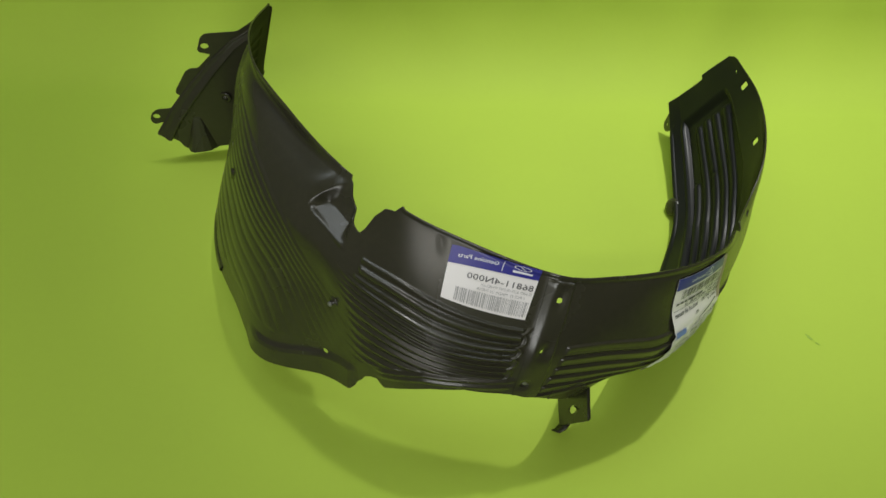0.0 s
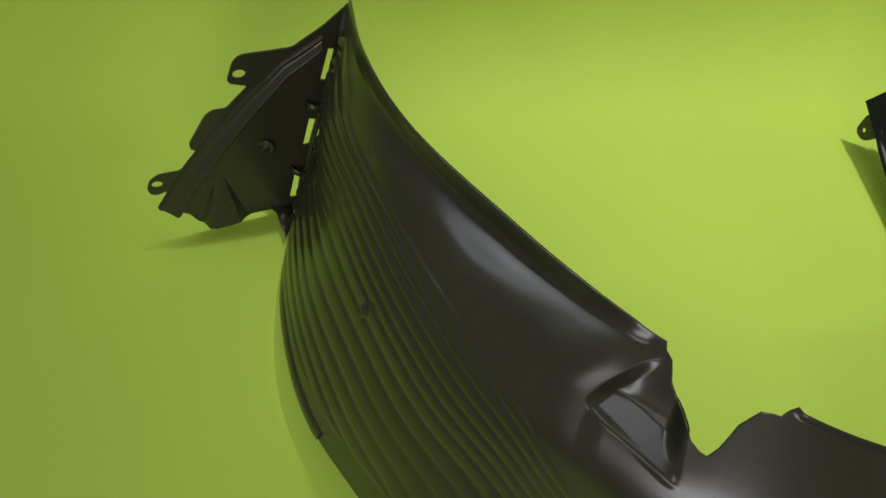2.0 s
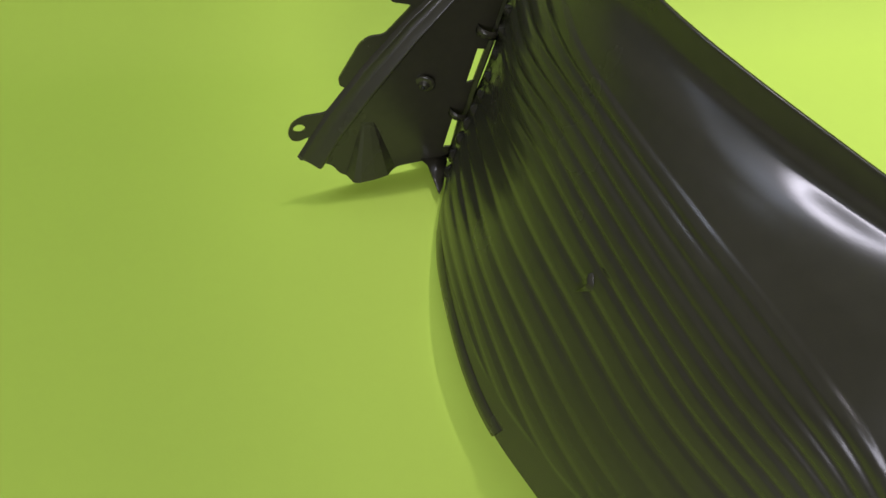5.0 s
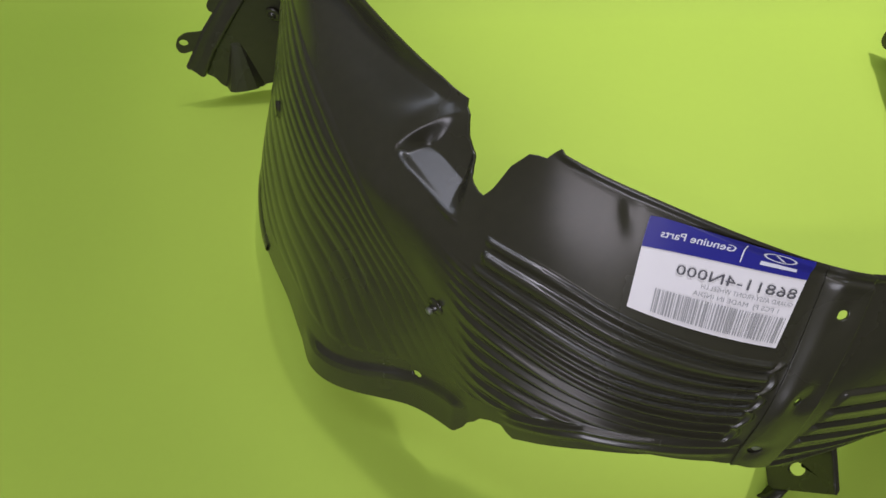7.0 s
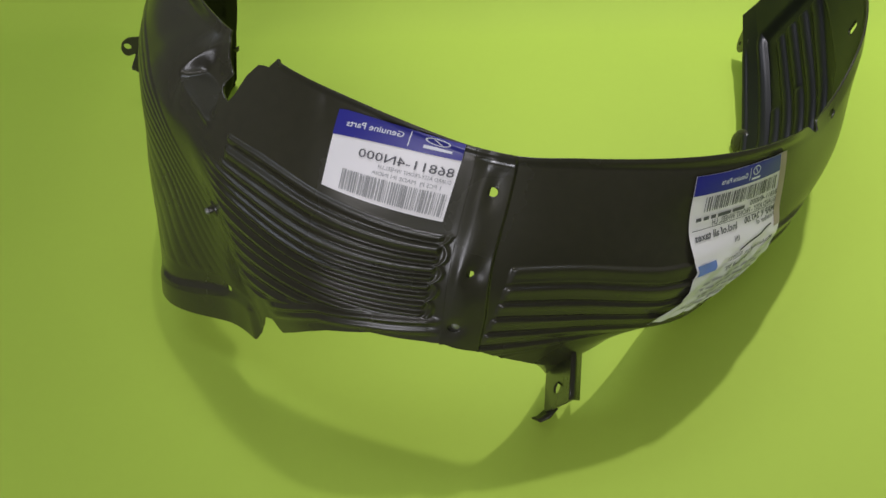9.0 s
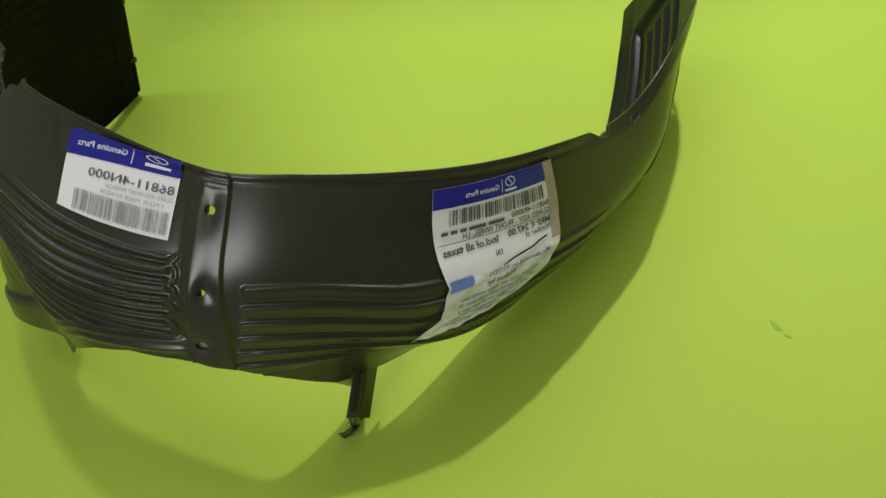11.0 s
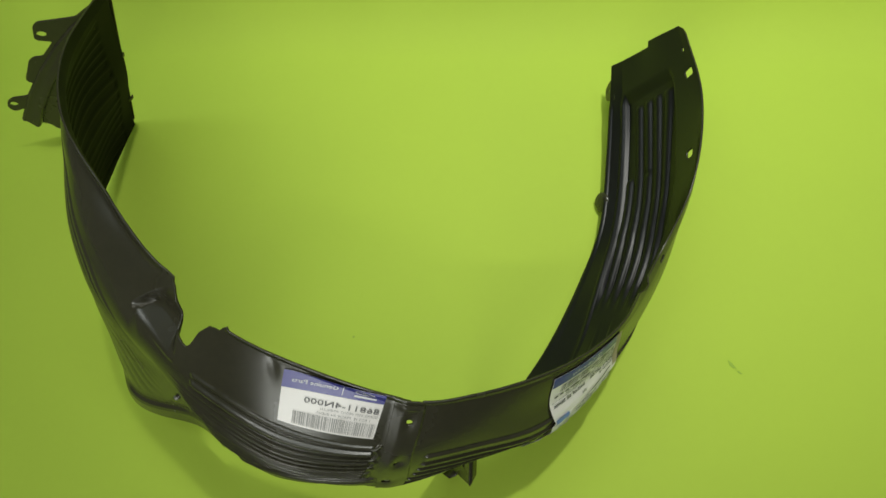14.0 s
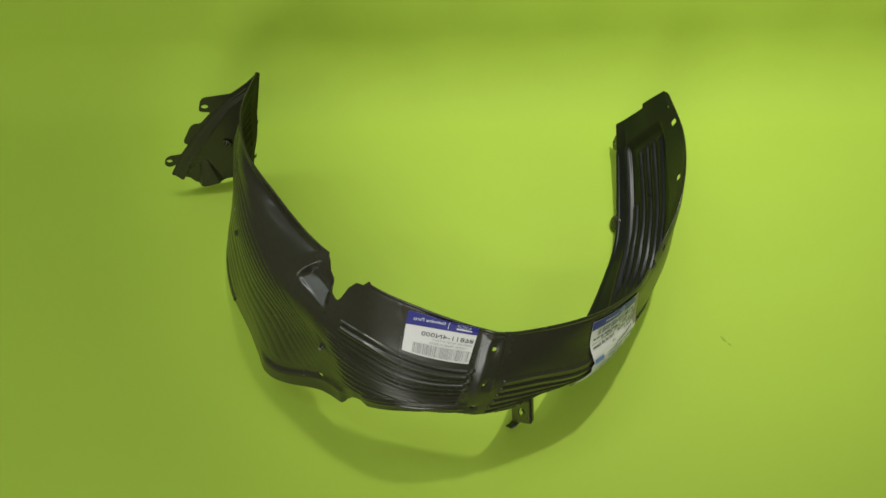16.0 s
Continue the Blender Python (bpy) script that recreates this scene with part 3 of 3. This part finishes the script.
band_outer = [(-.2946, .2345), (-.3348, .2134), (-.3737, .1822), (-.4164, .1418), (-.4546, .1006), (-.490, .0543)]
band_inner = [(-.2964, .2266), (-.3318, .2043), (-.3710, .1663), (-.4148, .1199), (-.4492, .0803), (-.474, .0456)]
rows = []
for (x0, z0), (x1, z1) in zip(band_outer, band_inner):
    across = [(-0.25, -0.0005), (-0.10, 0.0030), (0.0, 0.0038), (0.10, 0.0030), (0.5, 0.0062), (0.90, 0.0105), (1.02, 0.0110), (1.15, 0.0090), (1.30, -0.0005)]
    rows.append([flap_place(x0 + (x1 - x0) * t, z0 + (z1 - z0) * t, h) for t, h in across])
strip("stiffening_bead", rows, PLASTIC, flap, 0.0)

gusset_rows = []
for t in np.linspace(0, 1, 9):
    foot_l, foot_r, apex_l, apex_r = Vector((-.4545, .017)), Vector((-.4045, .013)), Vector((-.4290, .0830)), Vector((-.4170, .0830))
    a, b = apex_l.lerp(foot_l, t), apex_r.lerp(foot_r, t)
    gusset_rows.append([flap_place(*a.lerp(b, w), off=-0.0005 + 0.014 * t * h) for w, h in ((0, 0), (0.16, 0.85), (0.30, 1.0), (0.6, 0.93), (0.85, 0.75), (1.0, 0))])
strip("gusset", gusset_rows, PLASTIC, flap, 0.0, smooth=False)


def turned(name, profile, place, axis, material, parent, n=20, label=""):
    """A solid of revolution; profile: radius and height pairs along the axis."""
    q = Vector((0, 0, 1)).rotation_difference(Vector(axis).normalized())
    verts, faces = [], []
    for r, h in profile:
        for k in range(n):
            a = 2 * math.pi * k / n
            verts.append(tuple(Vector(place) + q @ Vector((r * math.cos(a), r * math.sin(a), h))))
    for j in range(len(profile) - 1):
        for k in range(n):
            faces.append((j * n + k, j * n + (k + 1) % n, (j + 1) * n + (k + 1) % n, (j + 1) * n + k))
    faces.append(tuple(range(len(profile) * n - n, len(profile) * n)))
    return mesh_object(name, verts, faces, material, parent, smooth=True, label=label)


stud = turned("stud", [(.0105, 0), (.0105, .0012), (.0085, .0022), (.0062, .0024), (.0050, .0028), (.0044, .0048), (.0032, .0056)], flap_place(-.3679, .1117), (-.2, -1, -.05), PLASTIC, flap)
turned("stud_tip", [(.0022, .0052), (.0020, .0064), (.0010, .0070)], flap_place(-.3679, .1117), (-.2, -1, -.05), GLOSS, stud, 12)
for x, z in ((-.3085, .1545), (-.3360, .0675)):
    hoop = []
    for k in range(9):
        a = math.pi * k / 8
        dx, up = -0.011 * math.cos(a), 0.009 * math.sin(a)
        hoop.append([flap_place(x + dx + e * .3, z - dx * .45 + e, up) for e in (-.0035, .0035)])
    strip("hinge_strap", hoop, PLASTIC, flap, 0.0015)
# folded hinge wall and lower web between flap and front panel
hinge_rows = []
for t in np.linspace(0.03, 1, 12):
    a = Vector((-.267, 1.018, .262)).lerp(Vector((-.348, .971, .009)), t)
    b = Vector(flap_place(a.x - .004, a.z))
    hinge_rows.append([tuple(a), tuple(a.lerp(b, 0.5) + Vector((0, .002, 0))), tuple(b)])
strip("hinge_fold", hinge_rows, PLASTIC, flap, 0.0015)
strip("lower_web", [[(-.391, .989, .012), (-.372, .965, .014), (-.362, .930, .012)], [(-.352, .982, .010), (-.352, .972, .009), (-.358, .940, .010)]], PLASTIC, liner, 0.002)

# bracket foot with its turned-up toe, and the web that carries it
TL, TR, BR, BL = Vector((.1593, .5068, .0095)), Vector((.1858, .4899, .0909)), Vector((.1851, .4470, .0751)), Vector((.1596, .4680, .0030))
foot_outline = rounded([(0, 0), (1, 0), (1, 1), (0, 1)], 0.10)
hole = ellipse(0.47, 0.42, 0.13, 0.13, 20)
hole = [(min(1, x), y) for x, y in hole]
fv, ff = filled([foot_outline, hole])
foot = mesh_object("mounting_foot", [tuple((BL * (1 - x) + BR * x) * (1 - y) + (TL * (1 - x) + TR * x) * y) for x, y, _ in fv], ff, PLASTIC, liner)
thicken(foot, 0.0024)
strip("side_flange", [[tuple(TR.lerp(BR, k / 4)), tuple(TR.lerp(BR, k / 4) + Vector((.0074, .0135, -.0270)))] for k in range(5)], PLASTIC, foot, 0.002)
strip("toe", [[(.159, .4705, .0035), (.172, .466, .020)], [(.153, .464, .003), (.165, .459, .014)], [(.148, .4615, .0045), (.157, .456, .010)]], PLASTIC, foot, 0.002)
web_rows = []
for t in np.linspace(0, 1, 14):
    s = 9.05 + 0.95 * t
    u = U_AT(s)
    top = Vector(on_liner(u, float(bottom_level(s)) + 0.02, -0.001))
    a, b, c, d = Vector((.085, .448, .155)), Vector((.135, .462, .145)), Vector((.158, .482, .085)), TL
    w = min(1.0, t / 0.8)
    low = a * (1 - w) ** 3 + b * 3 * w * (1 - w) ** 2 + c * 3 * w * w * (1 - w) + d * w ** 3
    if t > 0.8:
        low = TL.lerp(TR, (t - 0.8) / 0.2)
    web_rows.append([tuple(top.lerp(low, k / 6)) for k in range(7)])
strip("foot_web", web_rows, PLASTIC, liner, 0.0022)

# small holed ear and round stop under the far arm
ev, ef = filled([rounded([(-.020, 0), (.022, 0), (.016, .032), (-.004, .032)], .010), ellipse(.007, .021, .0034, .0030, 14)])
ear = mesh_object("ear", [(.390 - .22 * y, 1.000 + x, .055 - .85 * y) for x, y, _ in ev], ef, PLASTIC, liner)
thicken(ear, 0.002)
turned("stop", [(.013, -.004), (.0145, 0), (.0145, .004), (.012, .0065), (.004, .0072)], (.374, .838, .0145), (-.85, -.2, .45), PLASTIC, liner)

# side bead on the lower edge of the front panel, with a bright end
bead = []
for s in np.linspace(1.0, 3.28, 30):
    u = U_AT(s)
    taper = float(smoothstep(1.0, 1.5, s))
    bead.append([tuple(on_liner(u, v, h)) for v, h in ((0.050, 0.0002), (0.042, 0.001 + .0006 * taper), (0.02, 0.0016 + .001 * taper), (0.0, 0.001 + .001 * taper), (-0.003, -0.001))])
strip("edge_bead", bead, PLASTIC, liner, 0.0)

# a torn burr standing off between two ribs
burr = []
for k in range(7):
    t = k / 6
    w = 0.0035 * math.sin(math.pi * t) + 0.0003
    c, v = U_AT(2.80) + 0.004 * math.sin(math.pi * t), 0.595 - 0.05 * t
    burr.append([tuple(on_liner(c - w, v, -0.001)), tuple(on_liner(c, v, 0.0032)), tuple(on_liner(c + w, v, -0.001))])
strip("burr", burr, PLASTIC, liner, 0.0)

# clips: a pale pin in the front panel, one in the joint
pin_at = lambda s, v, h: tuple(on_liner(U_AT(s), v, h))
pin_axis = lambda s, v: tuple(outward(np.array(U_AT(s)), np.array(v)))
clip = turned("clip", [(.0075, -.001), (.0072, .0008), (.0055, .0014), (.0034, .0016), (.0032, .0050), (.0018, .0062)], pin_at(6.19, .498, 0.0), pin_axis(6.19, .498), PLASTIC, liner)
turned("clip_pin", [(.0030, .0048), (.0028, .0072), (.0014, .0080)], pin_at(6.19, .498, 0.0), pin_axis(6.19, .498), STEEL, clip, 12, "dull grey metal clip pin")
turned("clip", [(.0045, -.001), (.0042, .0006), (.0026, .0012)], pin_at(9.10, .452, 0.0), pin_axis(9.10, .452), STEEL, liner, 14, "small dull metal clip")

# blunt rib ends along the hinge
for k in range(13):
    v = (0.895, 0.835, 0.78, 0.722, 0.655, 0.57, 0.478, 0.398, 0.335, 0.27, 0.202, 0.125, 0.042)[k]
    a, b = Vector(on_liner(0.020, v, 0.0)), Vector(on_liner(0.046, v, 0.0))
    up = Vector(on_liner(0.026, v + 0.020, 0.0)) - Vector(on_liner(0.026, v, 0.0))
    n = Vector(outward(np.array(0.026), np.array(v)))
    rows = []
    for t, h, w in ((0.0, -0.0015, 0.95), (0.10, 0.0006, 0.95), (0.42, 0.0046, 0.85), (0.60, 0.0044, 0.75), (1.0, -0.002, 0.55)):
        m = a.lerp(b, t)
        rows.append([tuple(m - up * w - n * 0.002), tuple(m - up * w * 0.62 + n * h), tuple(m + up * w * 0.62 + n * h), tuple(m + up * w - n * 0.002)])
    strip("rib_end", rows, PLASTIC, liner, 0.0)


# ---- paper labels, printed in mirror writing as seen ----
def bilinear(tl, tr, bl, br):
    """a from the edge where the writing starts (the right) to the left, b from the bottom to the top; gives u and v."""
    def at(a, b):
        x = 1 - np.asarray(a, float)
        b = np.asarray(b, float)
        return tuple((tl[k] * (1 - x) + tr[k] * x) * b + (bl[k] * (1 - x) + br[k] * x) * (1 - b) for k in range(2))
    return at


class Label:
    def __init__(self, at, lift, parent):
        self.at, self.lift, self.parent = at, lift, parent

    def place(self, a, b, extra=0.0):
        u, v = self.at(a, b)
        u, v = np.asarray(u, float), np.asarray(v, float)
        return sheet(u, v) + outward(u, v) * (self.lift(u, v, np.asarray(a, float), np.asarray(b, float)) + extra)[..., None]

    def patch(self, name, a0, b0, a1, b1, material, extra, na=24, nb=14, text=""):
        aa, bb = np.meshgrid(np.linspace(a0, a1, na), np.linspace(b0, b1, nb), indexing="ij")
        rows = self.place(aa, bb, extra)
        return strip(name, [[tuple(p) for p in r] for r in rows], material, self.parent, 0.0, text)

    def shape(self, name, verts, faces, material, extra, text=""):
        a, b = np.array([v[0] for v in verts]), np.array([v[1] for v in verts])
        return mesh_object(name, self.place(a, b, extra), faces, material, self.parent, label=text)

    def line(self, text, a0, a1, b, tall, material, extra=0.0009, bold=0.0):
        """A line of writing from a0 to a1, its foot at b."""
        verts, faces, width = written(text, bold)
        k = (a1 - a0) / width
        return self.shape("writing", [(a0 + x * k, b + y * tall / 0.72) for x, y, _ in verts], faces, material, extra)

    def bars(self, name, spans, b0, b1, material, extra=0.0009):
        verts, faces = [], []
        for x0, x1 in spans:
            na, nb = 1 + int((x1 - x0) / 0.03), 1 + int((b1 - b0) / 0.025)
            n = len(verts)
            verts += [(x0 + (x1 - x0) * i / na, b0 + (b1 - b0) * j / nb) for i in range(na + 1) for j in range(nb + 1)]
            faces += [(n + i * (nb + 1) + j, n + (i + 1) * (nb + 1) + j, n + (i + 1) * (nb + 1) + j + 1, n + i * (nb + 1) + j + 1) for i in range(na) for j in range(nb)]
        return tagged(self.shape(name, verts, faces, material, extra), kind="stuff" if len(spans) > 3 else "")


def barcode_spans(a0, a1, n, seed):
    rnd = random.Random(seed)
    widths = [rnd.choice((1, 1, 2, 2, 3)) for _ in range(2 * n)]
    k, at, out = (a1 - a0) / sum(widths), a0, []
    for i, w in enumerate(widths):
        if i % 2 == 0:
            out.append((at, at + w * k))
        at += w * k
    return out


def word_spans(a0, a1, seed):
    rnd = random.Random(seed)
    at, out = a0, []
    while at < a1 - 0.02:
        w = rnd.uniform(0.04, 0.13)
        out.append((at, min(a1, at + w)))
        at += w + 0.02
    return out


def emblem(lab, a, b, ra, rb, extra):
    verts, faces = filled([ellipse(a, b, ra, rb, 28), ellipse(a, b, ra * 0.84, rb * 0.80, 28)])
    lab.shape("emblem_ring", verts, faces, WHITEPRINT, extra)
    verts, faces = filled([[(a - ra * .42, b - rb * .6), (a - ra * .22, b - rb * .6), (a + ra * .42, b + rb * .6), (a + ra * .22, b + rb * .6)]])
    lab.shape("emblem_bar", verts, faces, WHITEPRINT, extra)


def proud(u, v):
    """The relief under a paper label, bridged between its high spots."""
    return np.maximum.reduce([relief(u + du, v + dv) for du, dv in ((0, 0), (0, .012), (0, -.012), (0, .006), (0, -.006), (.003, 0), (-.003, 0))])


sheet_lift = lambda u, v, a, b: proud(u, v) + 0.0007
sticker = Label(bilinear((.6737, .936), (.7520, .990), (.6619, .834), (.7470, .828)), sheet_lift, None)
base = sticker.patch("label_sticker", 0, 0, 1, 1, PAPER, 0.0, 90, 60, "white paper label with a blue printed header")
base.parent = liner
sticker.parent = base
sticker.patch("header", 0.0, 0.64, 1.0, 1.0, BLUE, 0.0005, 90, 24, "dark blue printed header")
emblem(sticker, 0.205, 0.862, 0.098, 0.085, 0.0009)
sticker.bars("brand_bar", [(0.085, 0.30)], 0.70, 0.742, WHITEPRINT)
sticker.bars("divider", [(0.405, 0.413)], 0.68, 0.95, WHITEPRINT)
sticker.line("Genuine Parts", 0.45, 0.90, 0.768, 0.088, WHITEPRINT, bold=0.012)
sticker.line("86811-4N000", 0.02, 0.75, 0.445, 0.095, INK)
sticker.line("GUARD ASSY-FRONT WHEEL,LH", 0.02, 0.58, 0.375, 0.040, GREYINK)
sticker.line("1 PCS PJ  MADE IN INDIA", 0.08, 0.62, 0.305, 0.040, GREYINK)
sticker.bars("barcode", barcode_spans(0.025, 0.86, 56, 3), 0.045, 0.275, GREYINK)


def torn(a, b):
    """The second label: a straight upper part and a creased lower part that runs out to a torn tail."""
    levels = [0.0, 0.16, 0.40, 1.0]
    lu, lv = np.interp(b, levels, [.9055, .940, .9535, .9408]), np.interp(b, levels, [.32, .44, .585, .931])
    ru, rv = np.interp(b, levels, [.980, 1.032, 1.050, 1.0625]), np.interp(b, levels, [.405, .49, .62, .954])
    x = 1 - np.asarray(a, float)
    return lu * (1 - x) + ru * x, lv * (1 - x) + rv * x


def torn_lift(u, v, a, b):
    creased = 1 - smoothstep(0.36, 0.5, b)
    return 0.0026 + smoothstep(0.72, 0.78, v) * proud(u, v) + 0.0030 * (1 - smoothstep(0.64, 0.76, v)) + creased * 0.0004 * (np.sin(a * 19 + b * 31) + np.sin(a * 33 - b * 47) + 1)


second = Label(torn, torn_lift, None)
base = second.patch("label_sticker", 0, 0, 1, 1, PAPER, 0.0, 80, 120, "creased white price label with a torn lower edge")
base.parent = liner
second.parent = base
second.patch("header", 0.09, 0.90, 1.0, 1.0, BLUE, 0.0006, 72, 20, "dark blue printed header")
second.patch("backing_edge", 0.0, 0.48, 0.085, 1.0, BACKING, 0.0005, 8, 60, "brown backing paper edge")
second.patch("creased_part", 0.0, 0.0, 1.0, 0.36, OLDPAPER, 0.0004, 80, 60, "yellowed creased lower part")
emblem(second, 0.41, 0.962, 0.045, 0.026, 0.0008)
second.bars("brand_bar", [(0.36, 0.46)], 0.914, 0.926, WHITEPRINT)
second.bars("divider", [(0.482, 0.487)], 0.915, 0.985, WHITEPRINT)
second.line("Genuine Parts", 0.51, 0.78, 0.935, 0.028, WHITEPRINT, bold=0.012)
second.bars("barcode", barcode_spans(0.13, 0.90, 42, 5), 0.805, 0.885, INK)
second.line("86811-4N000", 0.09, 0.42, 0.758, 0.036, INK, bold=0.012)
second.bars("small_print", word_spans(0.48, 0.95, 2), 0.752, 0.774, INK)
second.line("GUARD ASSY - FRONT WHEEL, LH", 0.09, 0.80, 0.706, 0.040, INK, bold=0.012)
second.bars("rule", [(0.09, 0.98)], 0.694, 0.698, INK)
second.line("MRP \u20b9 247.00", 0.09, 0.46, 0.632, 0.052, INK, bold=0.022)
second.line("Incl.of all taxes", 0.54, 0.96, 0.622, 0.052, INK, bold=0.022)
second.line("Number of", 0.09, 0.32, 0.583, 0.042, INK, bold=0.012)
second.line("1N", 0.52, 0.58, 0.525, 0.044, INK, bold=0.018)
second.line("Manufactured on: 03/2021", 0.10, 0.66, 0.380, 0.040, INK, 0.001, bold=0.012)
second.line("Packed by:", 0.40, 0.66, 0.318, 0.038, INK, 0.001, bold=0.012)
for k in range(5):
    second.bars("small_print", word_spans(0.12 + .03 * k, 0.86, 10 + k), 0.262 - .045 * k, 0.280 - .045 * k, GREYINK, 0.001)
second.patch("colour_block", 0.80, 0.365, 0.985, 0.445, PALEBLUE, 0.0009, 8, 6, "pale blue printed block")
tear_v, tear_f = filled([[(.13, .528), (.20, .512), (.27, .483), (.36, .470), (.45, .452), (.53, .428), (.54, .436), (.46, .464), (.37, .484), (.28, .496), (.21, .526), (.14, .540)]])
second.shape("tear", tear_v, tear_f, DARKENED, 0.0012, "dark torn slit")

# ---- marks on the green sheet ----
def smudge(x, y, a, b, seed, turn=0.0):
    rnd = random.Random(seed)
    pts = []
    for k in range(14):
        t = 2 * math.pi * k / 14
        r = rnd.uniform(0.6, 1.1)
        px, py = a * r * math.cos(t), b * r * math.sin(t)
        pts.append((x + px * math.cos(turn) - py * math.sin(turn), y + px * math.sin(turn) + py * math.cos(turn), 0.0006))
    ob = mesh_object("paint_mark", pts, [tuple(range(14))], DIRT)
    tagged(ob, "small dark scuff mark on the green sheet", "mark", group="scuffs on the sheet")


smudge(.534, .608, .008, .0025, 1, -0.9)
smudge(.543, .598, .004, .0015, 2, -0.6)
smudge(.020, .640, .002, .002, 3)
